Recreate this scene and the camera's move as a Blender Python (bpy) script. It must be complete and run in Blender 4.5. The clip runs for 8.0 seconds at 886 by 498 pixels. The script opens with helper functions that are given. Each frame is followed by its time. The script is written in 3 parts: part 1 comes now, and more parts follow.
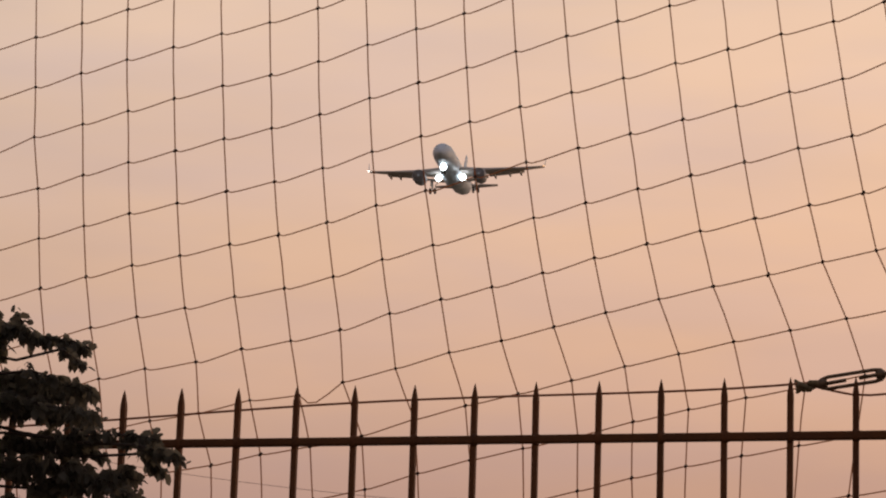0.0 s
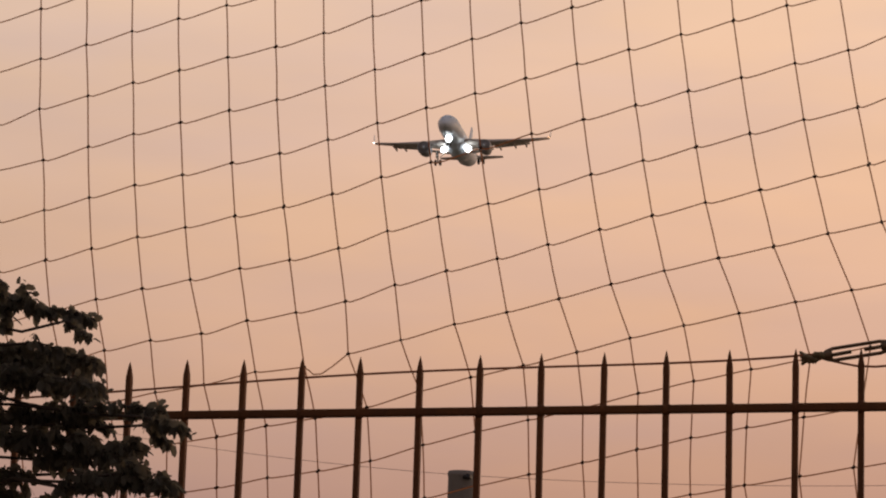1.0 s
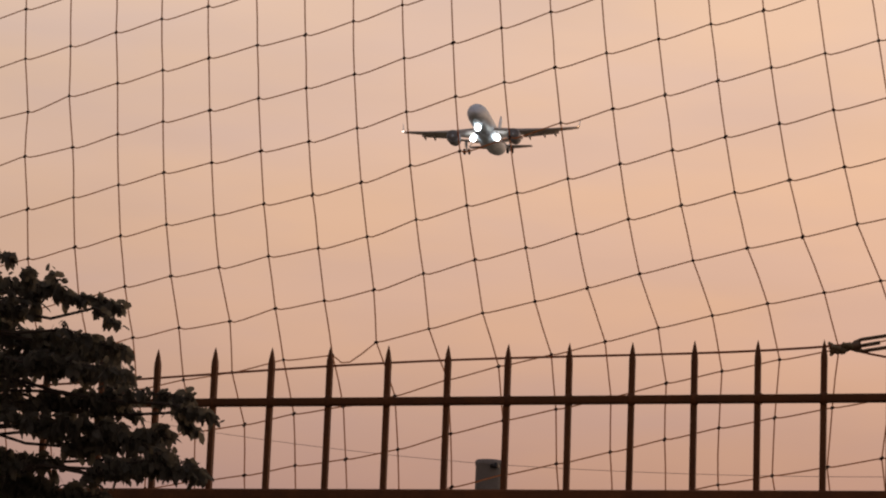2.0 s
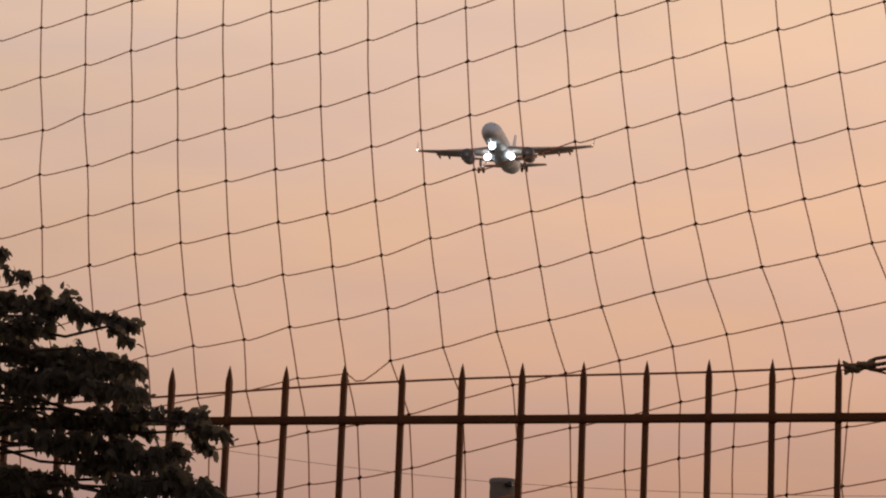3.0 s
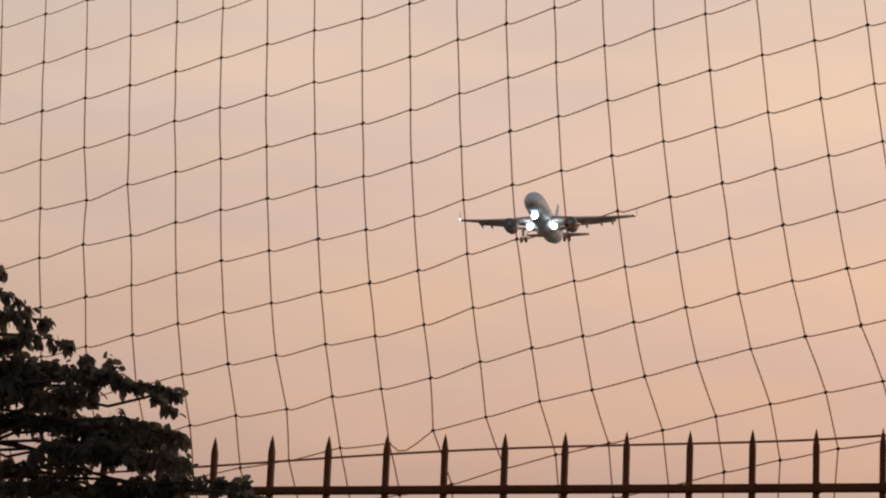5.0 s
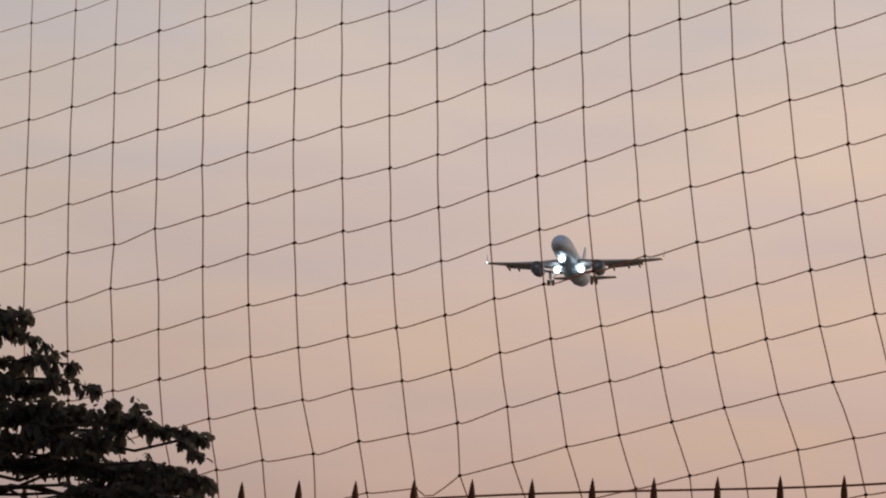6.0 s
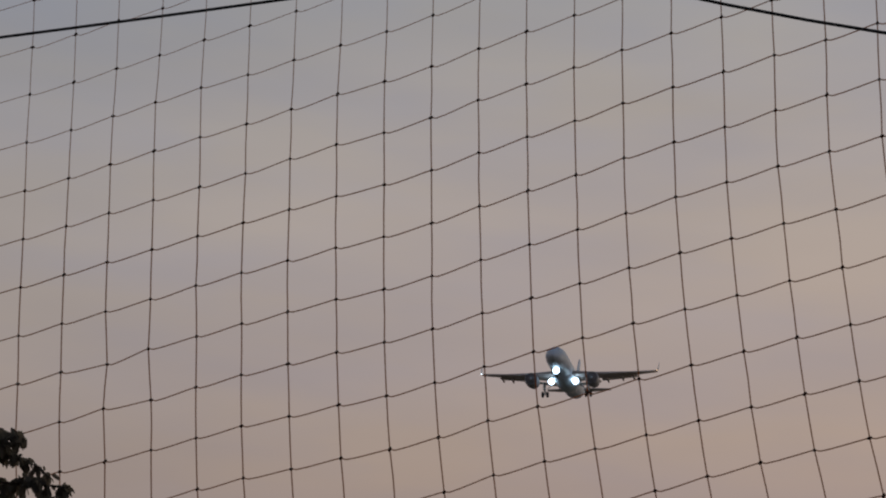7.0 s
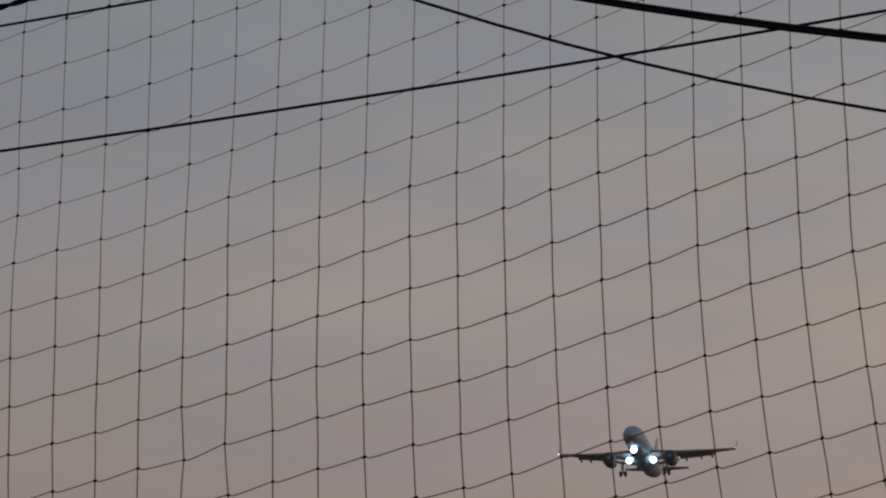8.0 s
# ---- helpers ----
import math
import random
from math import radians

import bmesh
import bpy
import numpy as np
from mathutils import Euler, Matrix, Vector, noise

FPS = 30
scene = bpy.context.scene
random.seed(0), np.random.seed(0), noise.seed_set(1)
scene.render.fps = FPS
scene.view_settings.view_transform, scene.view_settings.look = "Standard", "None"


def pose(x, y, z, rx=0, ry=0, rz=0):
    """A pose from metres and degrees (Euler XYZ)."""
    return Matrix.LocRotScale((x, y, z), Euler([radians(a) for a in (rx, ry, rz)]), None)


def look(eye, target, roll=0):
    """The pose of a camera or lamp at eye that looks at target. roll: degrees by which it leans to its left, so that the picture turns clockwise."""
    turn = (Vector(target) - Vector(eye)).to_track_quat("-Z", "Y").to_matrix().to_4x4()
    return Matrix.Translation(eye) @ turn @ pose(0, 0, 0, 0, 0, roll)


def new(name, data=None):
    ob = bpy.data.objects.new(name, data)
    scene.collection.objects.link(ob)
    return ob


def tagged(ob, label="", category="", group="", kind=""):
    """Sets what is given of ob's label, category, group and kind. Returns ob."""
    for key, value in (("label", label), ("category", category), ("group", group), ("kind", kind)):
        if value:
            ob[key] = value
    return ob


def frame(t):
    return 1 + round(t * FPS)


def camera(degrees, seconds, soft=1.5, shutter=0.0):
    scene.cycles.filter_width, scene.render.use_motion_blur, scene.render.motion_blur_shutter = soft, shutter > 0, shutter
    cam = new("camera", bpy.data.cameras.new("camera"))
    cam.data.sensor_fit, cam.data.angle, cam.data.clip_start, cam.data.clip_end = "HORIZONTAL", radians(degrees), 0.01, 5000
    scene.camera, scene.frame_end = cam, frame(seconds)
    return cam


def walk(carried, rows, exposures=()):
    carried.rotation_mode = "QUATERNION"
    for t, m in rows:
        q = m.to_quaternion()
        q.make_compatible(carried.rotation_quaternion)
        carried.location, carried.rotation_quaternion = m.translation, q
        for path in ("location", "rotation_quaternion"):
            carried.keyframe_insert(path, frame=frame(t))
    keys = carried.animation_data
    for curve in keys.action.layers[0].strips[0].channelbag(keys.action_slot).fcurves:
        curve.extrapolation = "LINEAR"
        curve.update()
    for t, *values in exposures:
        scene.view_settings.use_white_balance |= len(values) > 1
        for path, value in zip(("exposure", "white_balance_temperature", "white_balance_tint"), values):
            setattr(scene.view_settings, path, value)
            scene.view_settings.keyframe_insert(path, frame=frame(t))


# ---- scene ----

# ---- camera: a phone at long zoom, turning where it is held ----
cam = camera(18.554, 8.0, soft=2.1)
EYE_Z = 1.6
# seconds, yaw to the left, pitch, roll (degrees), rise of the eye (metres)
WALK = [
    (0.0, 17.456, 11.911, 1.774, 0.0),
    (0.5, 18.101, 11.626, 2.125, 0.0),
    (1.0, 17.551, 11.308, 1.784, 0.0),
    (1.5, 18.099, 11.074, 1.708, 0.0),
    (1.7, 18.208, 11.049, 2.000, 0.0),
    (2.8, 18.161, 11.234, 2.321, 0.0),
    (3.0, 18.480, 11.431, 2.278, 0.0),
    (3.5, 18.493, 11.241, 2.458, 0.0),
    (4.0, 18.984, 11.143, 2.372, 0.0),
    (4.5, 18.705, 11.963, 2.395, 0.0),
    (5.0, 19.462, 12.862, 2.463, 0.0),
    (5.2, 19.974, 13.287, 2.714, 0.0),
    (6.3, 20.176, 14.148, 2.665, 0.008),
    (6.5, 20.199, 14.903, 2.542, 0.012),
    (7.0, 20.090, 16.095, 2.902, 0.025),
    (7.5, 21.178, 17.067, 2.981, 0.033),
    (8.0, 21.814, 17.729, 2.448, 0.046),
]


def aim(yaw, pitch, roll, rise):
    y, p = radians(yaw), radians(pitch)
    eye = Vector((0, 0, EYE_Z + rise))
    way = Vector((-math.sin(y) * math.cos(p), math.cos(y) * math.cos(p), math.sin(p)))
    return look(eye, eye + way, roll)


EXPOSURES = [
    (0.0, 0.06, 6620, 10), (0.5, 0.04, 6500, 7), (1.0, 0.06, 6950, 12), (1.7, 0.04, 6850, 12), (3.0, 0.05, 6850, 12), (3.5, 0.01, 6500, 10), (4.0, 0.03, 6850, 12), (4.5, 0.01, 6520, 10),
    (5.2, 0.11, 6200, 7), (6.3, -0.15, 5400, 2), (6.5, -0.21, 5320, 1), (7.0, -0.72, 5200, 0), (7.5, -1.0, 5150, -1), (8.0, -1.0, 5100, -1),
]
walk(cam, [(t, aim(*row)) for t, *row in WALK], EXPOSURES)

# ---- dusk sky and a veiled low sun ----
world = bpy.data.worlds.new("dusk")
scene.world = world
world.use_nodes = True
wn, wl = world.node_tree.nodes, world.node_tree.links
wn.clear()
w_out, w_back = wn.new("ShaderNodeOutputWorld"), wn.new("ShaderNodeBackground")
w_coord, w_split = wn.new("ShaderNodeTexCoord"), wn.new("ShaderNodeSeparateXYZ")
wl.new(w_coord.outputs["Generated"], w_split.inputs[0])
ramp = wn.new("ShaderNodeValToRGB")
SKY = [
    (0.00, (0.44, 0.25, 0.20)), (0.10, (0.43, 0.257, 0.210)), (0.19, (0.66, 0.432, 0.317)),
    (0.29, (0.715, 0.522, 0.416)), (0.38, (0.57, 0.47, 0.41)), (0.60, (0.35, 0.32, 0.32)), (1.0, (0.20, 0.21, 0.27)),
]
for n, (p, c) in enumerate(SKY):
    e = ramp.color_ramp.elements[n] if n < 2 else ramp.color_ramp.elements.new(p)
    e.position, e.color = p, (*c, 1)
wl.new(w_split.outputs["Z"], ramp.inputs[0])
# brighter and warmer towards the sun, cooler away from it
glow = wn.new("ShaderNodeVectorMath")
glow.operation = "DOT_PRODUCT"
glow.inputs[1].default_value = (0.45, 0.87, 0.2)
wl.new(w_coord.outputs["Generated"], glow.inputs[0])
side = wn.new("ShaderNodeMapRange")
side.inputs["From Min"].default_value, side.inputs["From Max"].default_value = -1.0, 1.0
side.interpolation_type = "SMOOTHSTEP"
wl.new(glow.outputs["Value"], side.inputs["Value"])
tint = wn.new("ShaderNodeValToRGB")
tint.color_ramp.elements[0].color = (0.52, 0.51, 0.55, 1)
tint.color_ramp.elements[1].color = (1.18, 1.115, 1.05, 1)
for spot, hue in ((0.6, (0.62, 0.66, 0.74, 1)), (0.89, (0.91, 0.94, 0.98, 1))):
    tint.color_ramp.elements.new(spot).color = hue
wl.new(side.outputs[0], tint.inputs[0])
# thin uneven haze
haze = wn.new("ShaderNodeTexNoise")
haze.inputs["Scale"].default_value, haze.inputs["Detail"].default_value = 7.0, 3.0
h_map = wn.new("ShaderNodeMapping")
h_map.inputs["Scale"].default_value = (1.0, 1.0, 4.0)
wl.new(w_coord.outputs["Generated"], h_map.inputs[0])
wl.new(h_map.outputs[0], haze.inputs["Vector"])
h_rng = wn.new("ShaderNodeMapRange")
h_rng.inputs["To Min"].default_value, h_rng.inputs["To Max"].default_value = 0.90, 1.10
wl.new(haze.outputs["Fac"], h_rng.inputs["Value"])
m1 = wn.new("ShaderNodeMix")
m1.data_type, m1.blend_type = "RGBA", "MULTIPLY"
m1.inputs["Factor"].default_value = 1.0
wl.new(ramp.outputs[0], m1.inputs[6])
wl.new(tint.outputs[0], m1.inputs[7])
m2 = wn.new("ShaderNodeVectorMath")
m2.operation = "SCALE"
wl.new(m1.outputs[2], m2.inputs[0])
wl.new(h_rng.outputs[0], m2.inputs["Scale"])
# drifts of warmer and of mauve haze
drift, d_tint, d_mul = wn.new("ShaderNodeTexNoise"), wn.new("ShaderNodeValToRGB"), wn.new("ShaderNodeVectorMath")
drift.inputs["Scale"].default_value, drift.inputs["Detail"].default_value = 9.0, 4.0
wl.new(h_map.outputs[0], drift.inputs["Vector"])
d_tint.color_ramp.elements[0].position, d_tint.color_ramp.elements[1].position = 0.35, 0.65
d_tint.color_ramp.elements[0].color, d_tint.color_ramp.elements[1].color = (0.955, 0.965, 1.02, 1), (1.035, 1.01, 0.955, 1)
wl.new(drift.outputs["Fac"], d_tint.inputs[0])
d_mul.operation = "MULTIPLY"
wl.new(m2.outputs[0], d_mul.inputs[0])
wl.new(d_tint.outputs[0], d_mul.inputs[1])
# a little of the clear sky above the haze
clear = wn.new("ShaderNodeTexSky")
clear.sky_type, clear.sun_disc = "NISHITA", False
clear.sun_elevation, clear.sun_rotation = radians(4), radians(27)
c_dim = wn.new("ShaderNodeVectorMath")
c_dim.operation = "SCALE"
c_dim.inputs["Scale"].default_value = 0.004
wl.new(clear.outputs[0], c_dim.inputs[0])
m3 = wn.new("ShaderNodeVectorMath")
m3.operation = "ADD"
wl.new(d_mul.outputs[0], m3.inputs[0])
wl.new(c_dim.outputs[0], m3.inputs[1])
wl.new(m3.outputs[0], w_back.inputs["Color"])
wl.new(w_back.outputs[0], w_out.inputs["Surface"])
sun = new("sun", bpy.data.lights.new("sun", "SUN"))
sun.data.energy, sun.data.angle, sun.data.color = 0.3, radians(12), (1.0, 0.72, 0.48)
sun.matrix_world = look((4.5, 8.7, 1.6), (0, 0, 0.9))


# ---- materials ----
def material(name, colour, rough=0.6, metal=0.0, vary=0.25, scale=30.0, fine=300.0, bump=0.15, tone=None, each=0.0, island=0.0):
    """Base colour varied at two scales, with fine relief. tone: a second colour for stains."""
    m = bpy.data.materials.new(name)
    m.use_nodes = True
    nt, ln = m.node_tree.nodes, m.node_tree.links
    bsdf = nt["Principled BSDF"]
    co = nt.new("ShaderNodeTexCoord")
    big, small = nt.new("ShaderNodeTexNoise"), nt.new("ShaderNodeTexNoise")
    big.inputs["Scale"].default_value, big.inputs["Detail"].default_value = scale, 4.0
    small.inputs["Scale"].default_value, small.inputs["Detail"].default_value = fine, 3.0
    for tex in (big, small):
        ln.new(co.outputs["Object"], tex.inputs["Vector"])
    other = tone or tuple(min(1.0, c * (1 + 1.2 * vary) + 0.01 * vary) for c in colour)
    mix = nt.new("ShaderNodeMix")
    mix.data_type = "RGBA"
    mix.inputs[6].default_value, mix.inputs[7].default_value = (*colour, 1), (*other, 1)
    cut = nt.new("ShaderNodeMapRange")
    cut.inputs["From Min"].default_value, cut.inputs["From Max"].default_value = 0.35, 0.7
    ln.new(big.outputs["Fac"], cut.inputs["Value"])
    ln.new(cut.outputs[0], mix.inputs["Factor"])
    val = nt.new("ShaderNodeMapRange")
    val.inputs["To Min"].default_value, val.inputs["To Max"].default_value = 1 - vary, 1 + vary
    ln.new(small.outputs["Fac"], val.inputs["Value"])
    hsv = nt.new("ShaderNodeHueSaturation")
    ln.new(mix.outputs[2], hsv.inputs["Color"])
    if island:
        info, rnd, mul = nt.new("ShaderNodeNewGeometry"), nt.new("ShaderNodeMapRange"), nt.new("ShaderNodeMath")
        rnd.inputs["To Min"].default_value, rnd.inputs["To Max"].default_value = 1 - island, 1 + island
        ln.new(info.outputs["Random Per Island"], rnd.inputs["Value"])
        mul.operation = "MULTIPLY"
        ln.new(rnd.outputs[0], mul.inputs[0])
        ln.new(val.outputs[0], mul.inputs[1])
        ln.new(mul.outputs[0], hsv.inputs["Value"])
    elif each:
        info, rnd, mul = nt.new("ShaderNodeObjectInfo"), nt.new("ShaderNodeMapRange"), nt.new("ShaderNodeMath")
        rnd.inputs["To Min"].default_value, rnd.inputs["To Max"].default_value = 1 - each, 1 + each
        ln.new(info.outputs["Random"], rnd.inputs["Value"])
        mul.operation = "MULTIPLY"
        ln.new(rnd.outputs[0], mul.inputs[0])
        ln.new(val.outputs[0], mul.inputs[1])
        ln.new(mul.outputs[0], hsv.inputs["Value"])
    else:
        ln.new(val.outputs[0], hsv.inputs["Value"])
    ln.new(hsv.outputs[0], bsdf.inputs["Base Color"])
    rr = nt.new("ShaderNodeMapRange")
    rr.inputs["To Min"].default_value, rr.inputs["To Max"].default_value = max(0.05, rough - 0.12), min(1.0, rough + 0.12)
    ln.new(big.outputs["Fac"], rr.inputs["Value"])
    ln.new(rr.outputs[0], bsdf.inputs["Roughness"])
    bsdf.inputs["Metallic"].default_value = metal
    if bump:
        bp = nt.new("ShaderNodeBump")
        bp.inputs["Strength"].default_value, bp.inputs["Distance"].default_value = bump, 0.3 / fine
        ln.new(small.outputs["Fac"], bp.inputs["Height"])
        ln.new(bp.outputs[0], bsdf.inputs["Normal"])
    return m


def glowing(name, colour, strength):
    m = bpy.data.materials.new(name)
    m.use_nodes = True
    b = m.node_tree.nodes["Principled BSDF"]
    b.inputs["Base Color"].default_value = (0.8, 0.8, 0.8, 1)
    b.inputs["Emission Color"].default_value = (*colour, 1)
    b.inputs["Emission Strength"].default_value = strength
    return m


def see_through(m, colour, soft, open_share):
    """Lets light through a thin material: soft share scattered on, open share between the fibres."""
    nt, ln = m.node_tree.nodes, m.node_tree.links
    out, bsdf = nt["Material Output"], nt["Principled BSDF"]
    thin, gap, a, b = nt.new("ShaderNodeBsdfTranslucent"), nt.new("ShaderNodeBsdfTransparent"), nt.new("ShaderNodeMixShader"), nt.new("ShaderNodeMixShader")
    thin.inputs["Color"].default_value = (*colour, 1)
    a.inputs[0].default_value, b.inputs[0].default_value = soft, open_share
    ln.new(bsdf.outputs[0], a.inputs[1])
    ln.new(thin.outputs[0], a.inputs[2])
    ln.new(a.outputs[0], b.inputs[1])
    ln.new(gap.outputs[0], b.inputs[2])
    ln.new(b.outputs[0], out.inputs["Surface"])
    return m


FENCE = material("rusty_brown_paint", (0.145, 0.052, 0.016), 0.8, 0.0, 0.35, 18, 260, 0.25, tone=(0.205, 0.075, 0.022), each=0.18)
WIRE = material("rusty_steel_wire", (0.40, 0.14, 0.06), 0.75, 0.0, 0.3, 60, 700, 0.3)
BUCKLE = material("weathered_zinc", (0.17, 0.11, 0.065), 0.5, 0.5, 0.35, 40, 500, 0.3)
TAPE = material("green_frayed_cord", (0.20, 0.155, 0.085), 0.85, 0.0, 0.4, 60, 600, 0.4)
CORD = see_through(material("brown_nylon_cord", (0.36, 0.11, 0.015), 0.9, 0.0, 0.3, 25, 900, 0.3), (0.60, 0.29, 0.13), 0.68, 0.27)
KNOT = material("dark_nylon_knot", (0.055, 0.026, 0.015), 0.8, 0.0, 0.3, 25, 900, 0.3)
MASONRY = material("cement_render", (0.26, 0.24, 0.22), 0.9, 0.0, 0.2, 3, 60, 0.5, tone=(0.14, 0.13, 0.12))
CONCRETE = material("grey_concrete", (0.21, 0.20, 0.195), 0.85, 0.0, 0.2, 3, 40, 0.4)
CABLE = material("black_cable_sheath", (0.018, 0.018, 0.02), 0.55, 0.0, 0.25, 20, 400, 0.2)
FARWIRE = material("weathered_conductor", (0.22, 0.17, 0.15), 0.7, 0.2, 0.2, 20, 200, 0.0)
BARK = material("dark_bark", (0.05, 0.035, 0.025), 0.9, 0.0, 0.35, 6, 60, 0.8)
LEAF = see_through(material("dull_green_leaf", (0.106, 0.098, 0.079), 0.85, 0.0, 0.25, 8, 160, 0.2, tone=(0.130, 0.120, 0.096), island=0.4), (0.30, 0.265, 0.19), 0.45, 0.0)
for matt in (CORD, LEAF):
    matt.node_tree.nodes["Principled BSDF"].inputs["Specular IOR Level"].default_value = 0.2
GROUND = material("dry_earth", (0.16, 0.12, 0.085), 0.95, 0.0, 0.25, 0.3, 8, 0.6, tone=(0.09, 0.10, 0.05))
# airliner colours run pale: the haze over the distance is put into them
SKIN = material("haze_paled_aircraft_paint", (0.76, 0.86, 0.95), 0.5, 0.0, 0.06, 0.3, 3, 0.0, tone=(0.71, 0.81, 0.91))
WING = material("haze_paled_wing_metal", (0.64, 0.58, 0.54), 0.5, 0.0, 0.1, 0.4, 3, 0.0)
COWL = material("haze_paled_cowling", (0.36, 0.37, 0.40), 0.55, 0.0, 0.1, 0.5, 3, 0.0)
DARK = material("dark_glass", (0.015, 0.016, 0.02), 0.15, 0.0, 0.1, 1, 5, 0.0)
RUBBER = material("tyre_rubber", (0.02, 0.02, 0.02), 0.8, 0.0, 0.2, 3, 30, 0.2)
STRUT = material("landing_gear_steel", (0.26, 0.26, 0.27), 0.5, 0.2, 0.1, 3, 30, 0.0)
BEAM = glowing("landing_lamp_glow", (0.86, 0.95, 1.0), 10.0)
RED = glowing("amber_navigation_glow", (1.0, 0.55, 0.28), 2.0)
WHITE = glowing("white_tip_glow", (1.0, 0.95, 0.9), 4.0)


# ---- mesh helpers ----
def mesh_of(name, verts, faces, mat, smooth=True):
    me = bpy.data.meshes.new(name)
    me.from_pydata([tuple(v) for v in verts], [], faces)
    me.materials.append(mat)
    if smooth:
        me.polygons.foreach_set("use_smooth", [True] * len(me.polygons))
    me.update()
    return me


def part(name, geo, mat, parent=None, label="", smooth=True):
    """One mesh object out of (verts, faces), under parent."""
    ob = new(name, mesh_of(name, geo[0], geo[1], mat, smooth))
    if parent:
        ob.parent = parent
    return tagged(ob, label) if label else ob


def empty(name, m=None):
    ob = new(name)
    ob.empty_display_size = 0.1
    if m is not None:
        ob.matrix_world = m
    return ob


def join(*geos):
    v, f = [], []
    for a, b in geos:
        o = len(v)
        v += list(a)
        f += [tuple(i + o for i in q) for q in b]
    return v, f


def tube(points, radii, sides=6, caps=True):
    """A round tube along points."""
    pts = [Vector(p) for p in points]
    if not hasattr(radii, "__len__"):
        radii = [radii] * len(pts)
    v, f = [], []
    ref = None
    for n, p in enumerate(pts):
        d = (pts[min(n + 1, len(pts) - 1)] - pts[max(n - 1, 0)]).normalized()
        if ref is None:
            ref = d.orthogonal().normalized()
        a = (ref - d * ref.dot(d)).normalized()
        ref = a
        b = d.cross(a)
        for k in range(sides):
            w = 2 * math.pi * k / sides
            v.append(p + (a * math.cos(w) + b * math.sin(w)) * radii[n])
    for n in range(len(pts) - 1):
        for k in range(sides):
            a, b = n * sides + k, n * sides + (k + 1) % sides
            f.append((a, b, b + sides, a + sides))
    if caps:
        f.append(tuple(range(sides - 1, -1, -1)))
        f.append(tuple((len(pts) - 1) * sides + k for k in range(sides)))
    return v, f


def box(x0, x1, y0, y1, z0, z1, bevel=0.0):
    """A box with chamfered long edges (a cut octagon swept along its longest side)."""
    lo, hi = [x0, y0, z0], [x1, y1, z1]
    size = [hi[i] - lo[i] for i in range(3)]
    ax = size.index(max(size))
    u, w = [i for i in range(3) if i != ax]
    c = bevel if bevel else min(size[u], size[w]) * 0.04
    ring = [(lo[u] + c, lo[w]), (hi[u] - c, lo[w]), (hi[u], lo[w] + c), (hi[u], hi[w] - c), (hi[u] - c, hi[w]), (lo[u] + c, hi[w]), (lo[u], hi[w] - c), (lo[u], lo[w] + c)]
    v, f = [], []
    for e in (lo[ax], hi[ax]):
        for a, b in ring:
            p = [0, 0, 0]
            p[ax], p[u], p[w] = e, a, b
            v.append(Vector(p))
    for k in range(8):
        f.append((k, (k + 1) % 8, 8 + (k + 1) % 8, 8 + k))
    f += [tuple(range(7, -1, -1)), tuple(range(8, 16))]
    return v, f


def lathe(profile, sides=20, axis="y"):
    """A body of rings (station, radius, offset_z) along an axis."""
    v, f = [], []
    for s, r, oz in profile:
        for k in range(sides):
            w = 2 * math.pi * k / sides
            a, b = r * math.cos(w), r * math.sin(w) + oz
            v.append(Vector((a, s, b)) if axis == "y" else Vector((a, b - oz, s)) if axis == "z" else Vector((s, a, b)))
    for n in range(len(profile) - 1):
        for k in range(sides):
            a, b = n * sides + k, n * sides + (k + 1) % sides
            f.append((a, b, b + sides, a + sides))
    f.append(tuple(range(sides - 1, -1, -1)))
    f.append(tuple((len(profile) - 1) * sides + k for k in range(sides)))
    return v, f


def foil(sections):
    """A wing through sections (centre of the leading edge, chord, thickness, up-vector): chord runs to -y."""
    v, f = [], []
    prof = [(0.0, 0.0), (0.06, 0.5), (0.3, 0.62), (0.7, 0.36), (1.0, 0.03), (0.7, -0.2), (0.3, -0.4), (0.06, -0.32)]
    for lead, chord, thick, up in sections:
        lead, up = Vector(lead), Vector(up)
        for s, h in prof:
            v.append(lead + Vector((0, -s * chord, 0)) + up * (h * thick))
    k = len(prof)
    for n in range(len(sections) - 1):
        for a in range(k):
            b = (a + 1) % k
            f.append((n * k + a, n * k + b, n * k + k + b, n * k + k + a))
    f += [tuple(range(k - 1, -1, -1)), tuple((len(sections) - 1) * k + a for a in range(k))]
    return v, f


# ---- ground and boundary wall ----
FENCE_Y = 4.867
FIRST_X, STEP = -2.178, 0.12
gv, gf = [], []
edges = [-4000, -400, -60, -20, -8, 0, 4, 8, 20, 60, 400, 4000]
for y in edges:
    for x in edges:
        gv.append((x, y, 0.0))
k = len(edges)
for a in range(k - 1):
    for b in range(k - 1):
        gf.append((a * k + b, a * k + b + 1, a * k + k + b + 1, a * k + k + b))
ground = part("ground", (gv, gf), GROUND, smooth=False)
tagged(ground, "dry bare earth with thin patches of grass", "ground", kind="structure")
wall = part("wall_boundary", box(-9.0, 7.0, FENCE_Y - 0.10, FENCE_Y + 0.10, 0.0, 2.06, 0.01), MASONRY, smooth=False)
tagged(wall, "cement-rendered boundary wall under a spiked steel fence", "wall", kind="structure")
WALL_X = (-8.9, 6.9)
